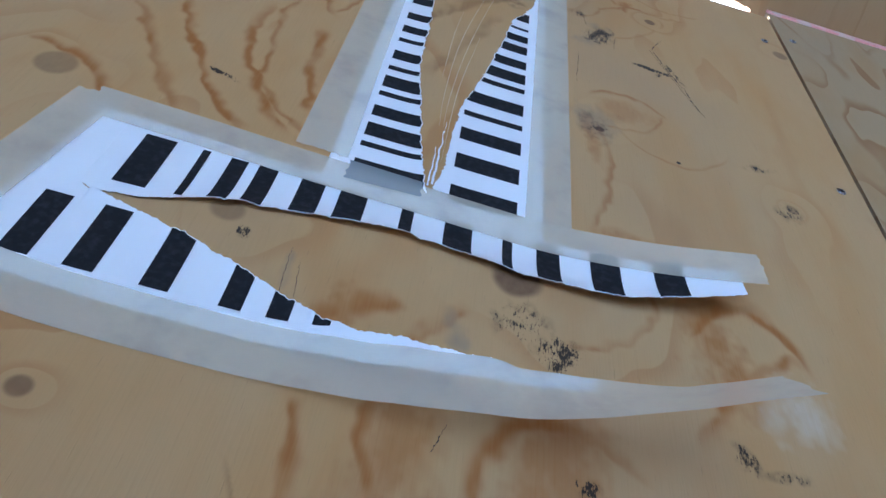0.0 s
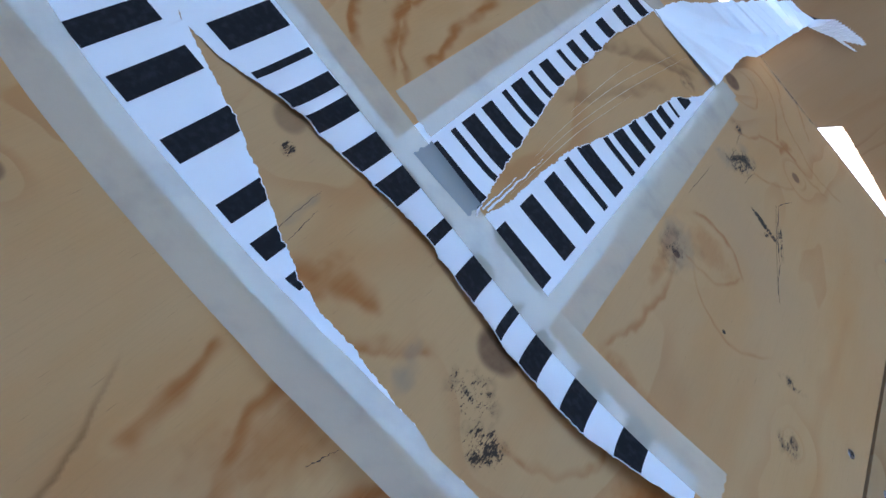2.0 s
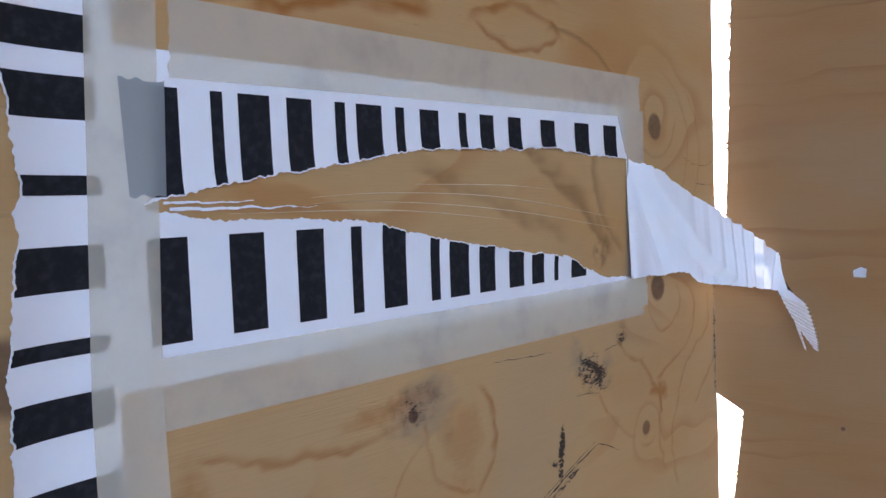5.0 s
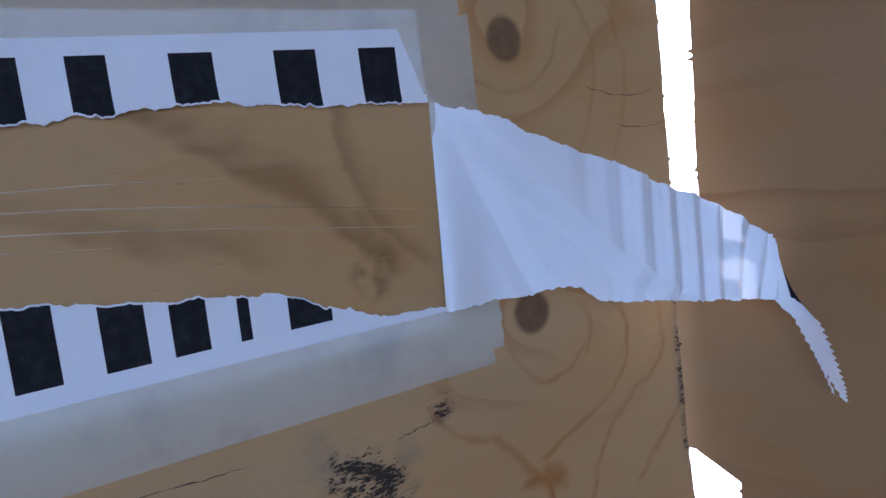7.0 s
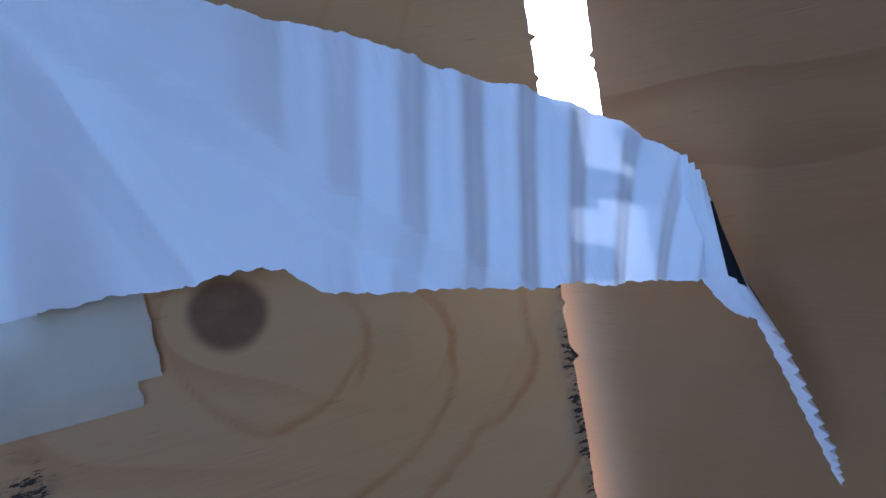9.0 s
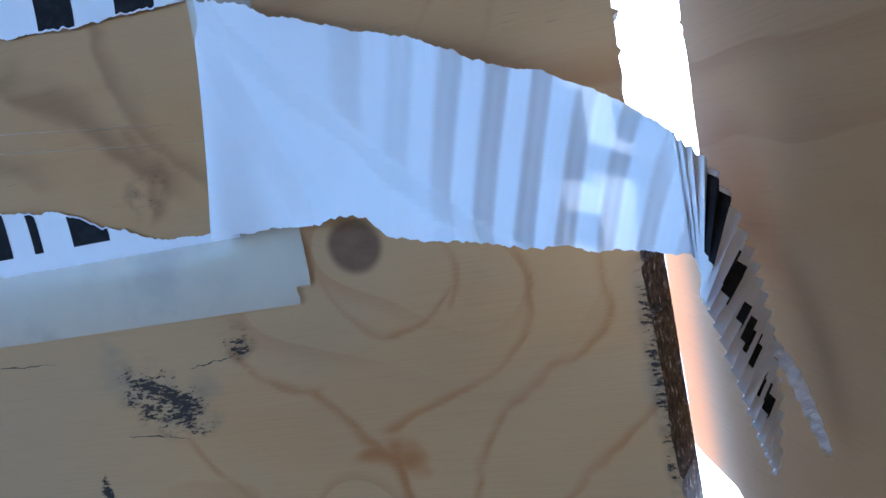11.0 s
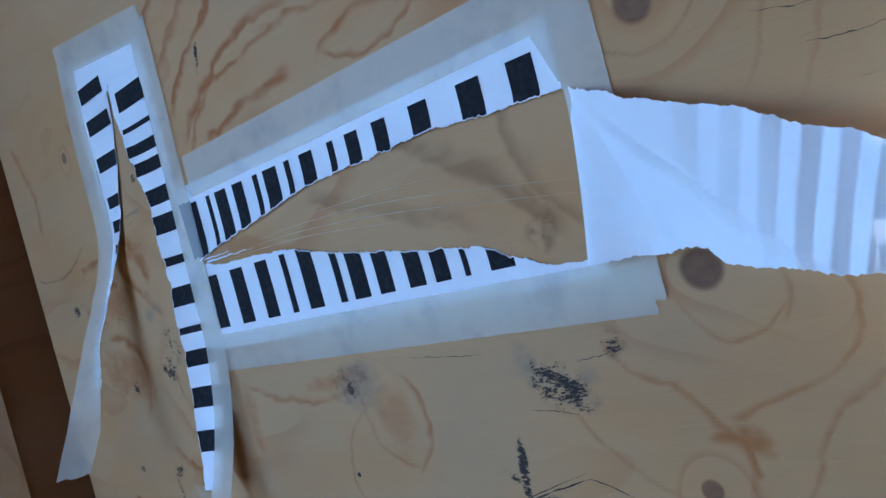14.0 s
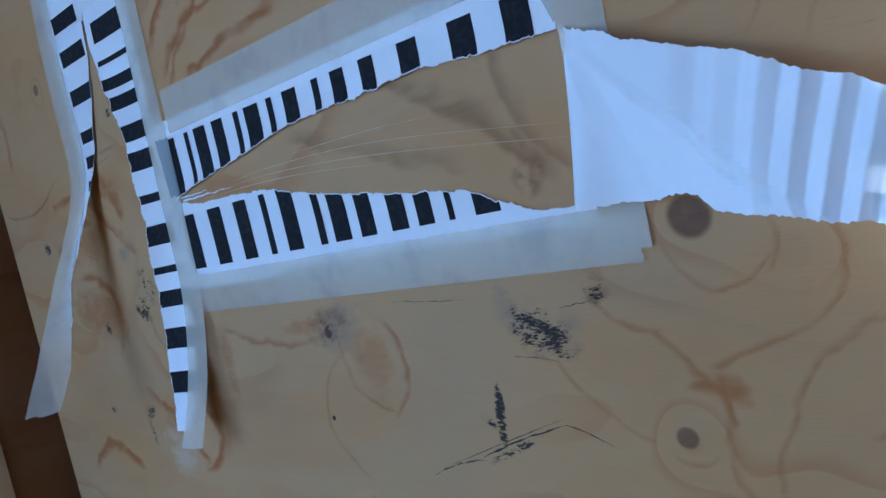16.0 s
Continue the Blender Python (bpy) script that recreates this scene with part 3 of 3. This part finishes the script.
def bars(parent, spans, base, cap, lo, hi, put, gap=0.0006):
    """Plain black bars for each printed sign (start, end, stems within it), cut off where the paper is torn."""
    pairs = [(a + p * (b - a), a + q * (b - a)) for a, b, stems in spans for p, q in stems]
    for a, b in pairs:
        mid, half = (a + b) / 2, (b - a) / 2
        n = max(4, int(half * 2 / 0.0008))
        pts = []
        for i in range(n + 1):
            u = mid - half + 2 * half * i / n
            p, q = max(base, lo(u) + gap), min(cap, hi(u) - gap)
            if q - p > 0.0012:
                pts.append([put(u, p + (q - p) * k / 8) for k in range(9)])
        if len(pts) > 2:
            part("printed_bar", grid(pts), INK, parent)


# how the ink of a printed sign is spread over its width
BROAD, TWIN, THREE, ROUND, MIDDLE, SLANT, OPEN = (((0.08, 0.42), (0.80, 0.95)), ((0.06, 0.38), (0.56, 0.84)), ((0.05, 0.17), (0.30, 0.62), (0.80, 0.92)), ((0.02, 0.33), (0.67, 0.98)), ((0.34, 0.66),),
                                                  ((0.06, 0.16), (0.50, 0.90)), ((0.10, 0.42), (0.76, 0.90)))
ROW_UP, ROW_DOWN = (BROAD, TWIN, THREE, BROAD, ROUND, MIDDLE, ROUND), (ROUND, OPEN, BROAD, TWIN, TWIN, SLANT)


def signs(spans, stems):
    return [(a, b, k) for (a, b), k in zip(spans, stems)]


# the sheet across the wall, torn open from its end
tear_top = bend([(-0.412, 1.3660), (-0.405, 1.3680), (-0.379, 1.3733), (-0.354, 1.3770), (-0.326, 1.3810), (-0.288, 1.3868), (-0.26, 1.3880), (-0.226, 1.3885), (-0.193, 1.3902), (-0.163, 1.3876), (-0.119, 1.3860)])
tear_low = curve([(-0.412, 1.3655), (-0.400, 1.3640), (-0.388, 1.3610), (-0.355, 1.3602), (-0.32, 1.3582), (-0.277, 1.3485), (-0.262, 1.3460), (-0.213, 1.3378), (-0.18, 1.3335), (-0.165, 1.3262), (-0.145, 1.3190), (-0.118, 1.3165)])


def top_lo(x): return tear_top(x) + rag(x, 3.0)
def low_hi(x): return tear_low(x) + rag(x, 8.0)


def put_top(x, z, off=0.0):
    d = z - tear_top(x)
    up = 0.0019 * math.exp(-max(d, 0) / 0.004) * (0.55 + 0.6 * noise.noise(Vector((x * 45, 1, 0)))) if x > -0.41 else 0
    return (x, -0.0005 - max(up, 0) - off, z)


def put_low(x, z, off=0.0):
    d = tear_low(x) - z
    up = 0.0013 * math.exp(-max(d, 0) / 0.004) * (0.5 + 0.6 * noise.noise(Vector((x * 45, 7, 0)))) if x > -0.41 else 0
    return (x, -0.0005 - max(up, 0) - off, z)


def ink(put):
    return lambda u, v: put(u, v, 0.00022)


sheet_b = thing("torn_paper", "white paper sheet with black print taped across the plywood, torn open", "paper", "printed sheets")
sheet_piece("upper_piece", sheet_b, -0.4215, -0.1190, top_lo, lambda x: 1.4163, put_top, 420)
sheet_piece("lower_piece", sheet_b, -0.4215, -0.1180, lambda x: 1.3082, low_hi, put_low, 420)
for x0, x1, zz, hh in ((-0.402, -0.345, 1.3645, 0.0011), (-0.404, -0.372, 1.3668, 0.0008)):
    sheet_piece("torn_sliver", sheet_b, x0, x1, lambda x: zz + rag(x, 31.0, 0.5), lambda x: zz + 0.0002 + hh * (x1 - x) / (x1 - x0) + rag(x, 37.0, 0.5), lambda x, z: (x, -0.0014 - 0.002 * (x - x0) / (x1 - x0), z), 40, 2)
TOP_ROW = [(-0.4095, -0.379), (-0.377, -0.337), (-0.3345, -0.2925), (-0.2895, -0.2555), (-0.2485, -0.2165), (-0.2140, -0.1760), (-0.1715, -0.1280)]
LOW_ROW = [(-0.4110, -0.366), (-0.3570, -0.3180), (-0.3140, -0.276), (-0.2740, -0.2340), (-0.2320, -0.1960), (-0.1950, -0.1600)]
bars(sheet_b, signs(TOP_ROW, ROW_UP), 1.3690, 1.4045, top_lo, lambda x: 1.43, ink(put_top))
bars(sheet_b, signs(LOW_ROW, ROW_DOWN), 1.3215, 1.3560, lambda x: 1.30, low_hi, ink(put_low))

# the strip torn from it: folded back, pleated and hanging out past the corner
flap_top = bend([(-0.118, 1.3862), (-0.101, 1.3798), (-0.084, 1.3712), (-0.056, 1.3600), (-0.044, 1.3545), (-0.029, 1.3460), (-0.015, 1.3400), (0.0, 1.3300), (0.008, 1.3225)])
flap_out = bend([(-0.118, 0.0), (-0.10, 0.0045), (-0.08, 0.0075), (-0.056, 0.0095), (-0.03, 0.0185), (0.0, 0.0335), (0.008, 0.0375)])
flap_low = bend([(-0.118, 1.3165), (-0.101, 1.3158), (-0.0925, 1.3150), (-0.080, 1.3162), (-0.072, 1.3145), (-0.065, 1.3090), (-0.04, 1.3045), (-0.015, 1.3005), (0.0, 1.2978), (0.008, 1.2965)])
tail_x = bend([(0, 0.0080), (0.25, 0.0128), (0.5, 0.0158), (0.75, 0.0170), (1, 0.0165)])
tail_y = bend([(0, -0.0395), (0.25, -0.0440), (0.5, -0.0490), (0.75, -0.0550), (1, -0.0610)])
tail_z = bend([(0, 1.3095), (0.25, 1.2985), (0.5, 1.2835), (0.75, 1.2685), (1, 1.2565)])
tail_w = bend([(0, 0.0260), (0.2, 0.0275), (0.5, 0.0250), (0.8, 0.0150), (1, 0.0030)])


def pleat(s):
    """A rounded zigzag."""
    a = 2 * math.pi * s
    return 0.92 * math.sin(a) - 0.10 * math.sin(3 * a)


def ease(k):
    k = max(0.0, min(1.0, k))
    return k * k * (3 - 2 * k)


def flap(u, v, off=0.0):
    """u: 0 at the fold, 1 over the gap, 2 at the tip; v: 0 low, 1 high."""
    if u <= 1:
        x = -0.118 + 0.126 * u
        lo, hi = flap_low(x), flap_top(x)
        z = lo + (hi - lo) * v + rag(x, 51.0, 0.8) * (1 - v) ** 8 + rag(x, 57.0, 0.9) * v ** 8
        y = -(x + 0.118) * 0.33 * (1 - v) - flap_out(x) * v
        belly = math.exp(-((u - 0.03) / 0.06) ** 2) * (1 - v) ** 1.2
        w = (u - 0.03 - 0.21 * (1 - v)) / 0.06
        crease = max(0.0, 1 - abs(w)) * min(1.0, 3 * (1 - v))
        ledge = ease((v - 1 + u / 0.66) / 0.22 + 0.5) * ease(u / 0.12) * ease((0.95 - u) / 0.4)
        s = u - 0.085 * (v - 0.5)
        wave = (0.0003 + 0.0009 * ease((s - 0.30) / 0.40)) * ease((u - 0.10) / 0.10) * (0.6 + 0.4 * ease((u + v * 0.3 - 0.45) / 0.2))
        y += wave * pleat(s * s * 6.3 + s * 3.2) - 0.0070 * belly + 0.0016 * crease - 0.0065 * ledge - 0.0005 - off
        x -= 0.0085 * belly
        y += 0.0006 * noise.noise(Vector((x * 40, z * 40, 3)))
        return (x, y, z)
    s = u - 1
    c = Vector((tail_x(s), tail_y(s), tail_z(s)))
    w0, w1 = Vector((0.0, 0.0, 1.0)), Vector((0.42, 0.85, 0.30))
    k = ease(s / 0.40)
    w = w0.lerp(w1, k).normalized()
    n = Vector((0, -1, 0)).lerp(Vector((0.85, -0.45, -0.12)), k).normalized()
    wide = tail_w(s) * (1 + 0.035 * pleat(s * 21)) + rag(s * 0.08, 61.0, 0.6)
    amp = 0.0008 * (1 - 0.35 * s)
    p = c + w * (wide * (v - 0.5)) - n * (amp * pleat(9.5 + s * 21)) + n * off
    return tuple(p)


pts = [[flap(2 * i / 720, k / 30) for k in range(31)] for i in range(721)]
part("torn_flap", grid(pts), PAPER, sheet_b, "torn strip, pleated and curling off the wall")
curl_bow = bend([(0, 0.0), (0.4, 0.0014), (1, 0.0)])
pts = []
for i in range(61):
    k = i / 60
    c = Vector(flap(1.62, 0.85)).lerp(Vector((0.0275, -0.0505, 1.2540)), k) + Vector((0.5, 0.4, 0.6)) * curl_bow(k)
    half = Vector((0.6, 0.7, 0.15)) * (0.0014 + 0.0009 * math.sin(math.pi * k) + 0.0003 * pleat(k * 8))
    pts.append([c - half, c + Vector((0.0006, -0.0006, 0)) * pleat(k * 8), c + half])
part("paper_curl", grid(pts), PAPER, sheet_b, "thin loose sliver at the strip's end")
for a, b, v0, v1 in ((1.17, 1.26, 0.30, 0.95), (1.34, 1.42, 0.30, 0.75), (1.47, 1.51, 0.35, 0.60), (1.52, 1.57, 0.30, 0.62), (1.58, 1.62, 0.32, 0.65), (1.68, 1.71, 0.3, 0.6), (1.72, 1.80, 0.32, 0.62)):
    part("printed_bar", grid([[flap(a + (b - a) * i / 24, v0 + (v1 - v0) * k / 5, 0.0003) for k in range(6)] for i in range(25)]), INK, sheet_b)

for a, b, v0, v1 in ((0.79, 0.86, 0.40, 0.97), (0.86, 0.96, 0.48, 0.66), (0.80, 0.86, 0.03, 0.22), (0.91, 0.97, 0.74, 0.98)):
    part("printed_bar", grid([[Vector(flap(a + (b - a) * i / 30, v0 + (v1 - v0) * k / 6)) + Vector((0.0002, 0.0004, 0)) for k in range(7)] for i in range(31)]), INK, sheet_b)

# the upright sheet, torn down its length, its lower ends peeling off
lift_l = bend([(1.19, 0.098), (1.245, 0.0720), (1.28, 0.0530), (1.3136, 0.0365), (1.34, 0.0245), (1.36, 0.0160), (1.385, 0.0060), (1.41, 0.0010), (1.44, 0.0), (1.6, 0.0)])
lift_r = bend([(1.18, 0.030), (1.21, 0.0220), (1.25, 0.0100), (1.29, 0.0025), (1.32, 0.0), (1.6, 0.0)])
edge_l = bend([(1.20, -0.547), (1.245, -0.5500), (1.3136, -0.5545), (1.36, -0.5480), (1.40, -0.5422), (1.46, -0.5412), (1.50, -0.5392), (1.56, -0.5300)])
tear_l = curve([(1.245, -0.5300), (1.28, -0.5315), (1.325, -0.5300), (1.36, -0.5190), (1.387, -0.5118), (1.402, -0.5045), (1.42, -0.4955), (1.4526, -0.4818), (1.48, -0.4735), (1.500, -0.4690), (1.507, -0.4650)])
tear_r = curve([(1.205, -0.436), (1.2232, -0.4460), (1.27, -0.4545), (1.321, -0.4535), (1.37, -0.4475), (1.411, -0.4500), (1.45, -0.4572), (1.482, -0.4675), (1.500, -0.4685), (1.507, -0.4650)])
edge_r = bend([(1.205, -0.4165), (1.25, -0.4115), (1.294, -0.4086), (1.4335, -0.4025), (1.481, -0.3999), (1.527, -0.3983), (1.56, -0.397)])


def put_l(z, x, off=0.0):
    d = max(tear_l(z) - x, 0.0)
    up = 0.0015 * math.exp(-d / 0.004) * (0.6 + 0.6 * noise.noise(Vector((z * 45, 11, 0)))) if z < 1.50 else 0
    tilt = curve([(1.27, 0.85), (1.33, 0.10), (1.37, 0.0)])(z) * max(x - edge_l(z), 0.0)
    wave = 0.0012 * noise.noise(Vector((z * 40, x * 25, 2))) * (1 if z < 1.40 else 0)
    return (x, -0.0005 - lift_l(z) + tilt - max(up, 0) - off - abs(wave), z)


def put_r(z, x, off=0.0):
    d = max(x - tear_r(z), 0.0)
    edge = curve([(1.20, 0.002), (1.33, 0.0075), (1.40, 0.0055), (1.46, 0.004), (1.50, 0.0)])(z)
    return (x, -0.0005 - lift_r(z) - edge * math.exp(-d / 0.009) * (0.8 + 0.4 * noise.noise(Vector((z * 30, 17, 0)))) - off, z)


def l_hi(z): return tear_l(z) + rag(z, 21.0)
def r_lo(z): return tear_r(z) + rag(z, 27.0)


sheet_a = thing("torn_paper", "white printed paper sheet taped upright, torn lengthwise and peeling", "paper", "printed sheets")
sheet_piece("left_piece", sheet_a, 1.300, 1.5060, lambda z: edge_l(z) + 0.0165, l_hi, put_l, 300)
sheet_piece("right_piece", sheet_a, 1.2200, 1.5060, r_lo, lambda z: edge_r(z) - 0.0135, put_r, 380)
top_edge = curve([(-0.53, 1.5345), (-0.40, 1.5175)])
sheet_piece("top_margin", sheet_a, -0.5230, -0.4120, lambda x: 1.5058, lambda x: top_edge(x), lambda x, z: (x, -0.0003, z), 60, 4)
LEFT_ROW = [(1.4785, 1.5150), (1.4400, 1.4740), (1.4060, 1.4335), (1.3560, 1.4000)]
RIGHT_ROW = [(1.4640, 1.4990), (1.4330, 1.4610), (1.3900, 1.4300), (1.3390, 1.3780), (1.2970, 1.3310), (1.2430, 1.2870)]
bars(sheet_a, signs(LEFT_ROW, ROW_UP[::-1]), -0.5125, -0.4760, lambda z: -0.6, l_hi, ink(put_l))
bars(sheet_a, signs(RIGHT_ROW, ROW_DOWN[::-1]), -0.4605, -0.4235, r_lo, lambda z: -0.3, ink(put_r))

# ---- masking tape ----
def tape(name, label, u0, u1, lo, hi, put, n=120, rows=5, mat=TAPE, seed=0.0):
    """A strip of tape with torn, toothed ends."""
    ob = thing(name, label, "tape", "tape strips round the paper sheets")
    end = 0.0035 if u1 > u0 else -0.0035
    for piece, a, b, m in (("strip", u0 + end, u1 - end, n), ("torn_end", u0, u0 + end, 4), ("torn_end", u1 - end, u1, 4)):
        pts = []
        for i in range(m + 1):
            row = []
            for k in range(rows + 1):
                u = a + (b - a) * i / m
                v = lo(u) + (hi(u) - lo(u)) * k / rows
                if m == 4:
                    u += (1 - i / 4 if a == u0 else i / 4) * 0.0018 * noise.noise(Vector((v * 260, seed, a * 9)))
                row.append(put(u, v))
            pts.append(row)
        part(piece, grid(pts), mat, ob, smooth=True)
    return ob


def flat(off, turn=False):
    def put(u, v):
        x, z = (v, u) if turn else (u, v)
        return (x, -off - 0.00025 * noise.noise(Vector((x * 60, z * 60, 5))), z)
    return put


def line(*pairs):
    return curve(pairs)


tape("masking_tape", "beige masking tape along the top edge of the sheet across", -0.3990, -0.1025, line((-0.4, 1.4075), (-0.1, 1.4105)), line((-0.4, 1.4338), (-0.1, 1.4347)), flat(0.0012), seed=1, rows=24)
tape("masking_tape", "beige masking tape at the folded end of the sheet", 1.2985, 1.4140, line((1.2985, -0.122), (1.385, -0.1185), (1.414, -0.1285)), line((1.306, -0.0985), (1.41, -0.0985)), flat(0.0010, True), seed=2, rows=20)
tape("masking_tape", "beige masking tape along the bottom edge of the sheet across", -0.4120, -0.1035, line((-0.41, 1.2935), (-0.1, 1.2922)), line((-0.41, 1.3175), (-0.1, 1.3150)), flat(0.0013), seed=3, rows=24)
tape("masking_tape", "second layer of masking tape with dusty smudges", -0.3300, -0.0985, line((-0.33, 1.3000), (-0.0985, 1.2975)), line((-0.33, 1.3125), (-0.0985, 1.3105)), flat(0.0016), seed=4, rows=20)
tape("masking_tape", "beige masking tape at the top of the upright sheet", -0.5320, -0.4035, line((-0.53, 1.5310), (-0.40, 1.5140)), line((-0.53, 1.5535), (-0.40, 1.5355)), flat(0.0012), seed=5, rows=20)
tape("masking_tape", "beige masking tape peeling away from the wall with the torn paper", 1.2450, 1.5400, lambda z: edge_l(z), lambda z: min(edge_l(z) + 0.0255, max(tear_l(z), edge_l(z) + 0.0195)), lambda z, x: put_l(z, x, 0.0005), 260, seed=6, rows=20)
tape("masking_tape", "beige masking tape down the upright sheet with a loose end", 1.2100, 1.5270, lambda z: edge_r(z) - 0.0225, lambda z: edge_r(z), lambda z, x: put_r(z, x, 0.0010), 260, seed=7, rows=20)
tape("clear_tape", "small dull grey piece of tape beside the print", 1.3695, 1.4060, line((1.37, -0.4150), (1.406, -0.4165)), line((1.37, -0.4030), (1.406, -0.4015)), flat(0.0019, True), 20, mat=GREY_TAPE, seed=8, rows=20)

# ---- chip of paper on the side board ----
bm = bmesh.new()
a = [bm.verts.new(on_right(u, z, -0.0008)) for u, z in ((0.0765, 1.3040), (0.0835, 1.3036), (0.0838, 1.3095), (0.0805, 1.3108), (0.0762, 1.3085))]
f = bm.faces.new(a)
bmesh.ops.solidify(bm, geom=[f], thickness=0.0004)
tagged(part("paper_chip", bm, PAPER), "small white scrap of paper stuck on the side board", "paper")
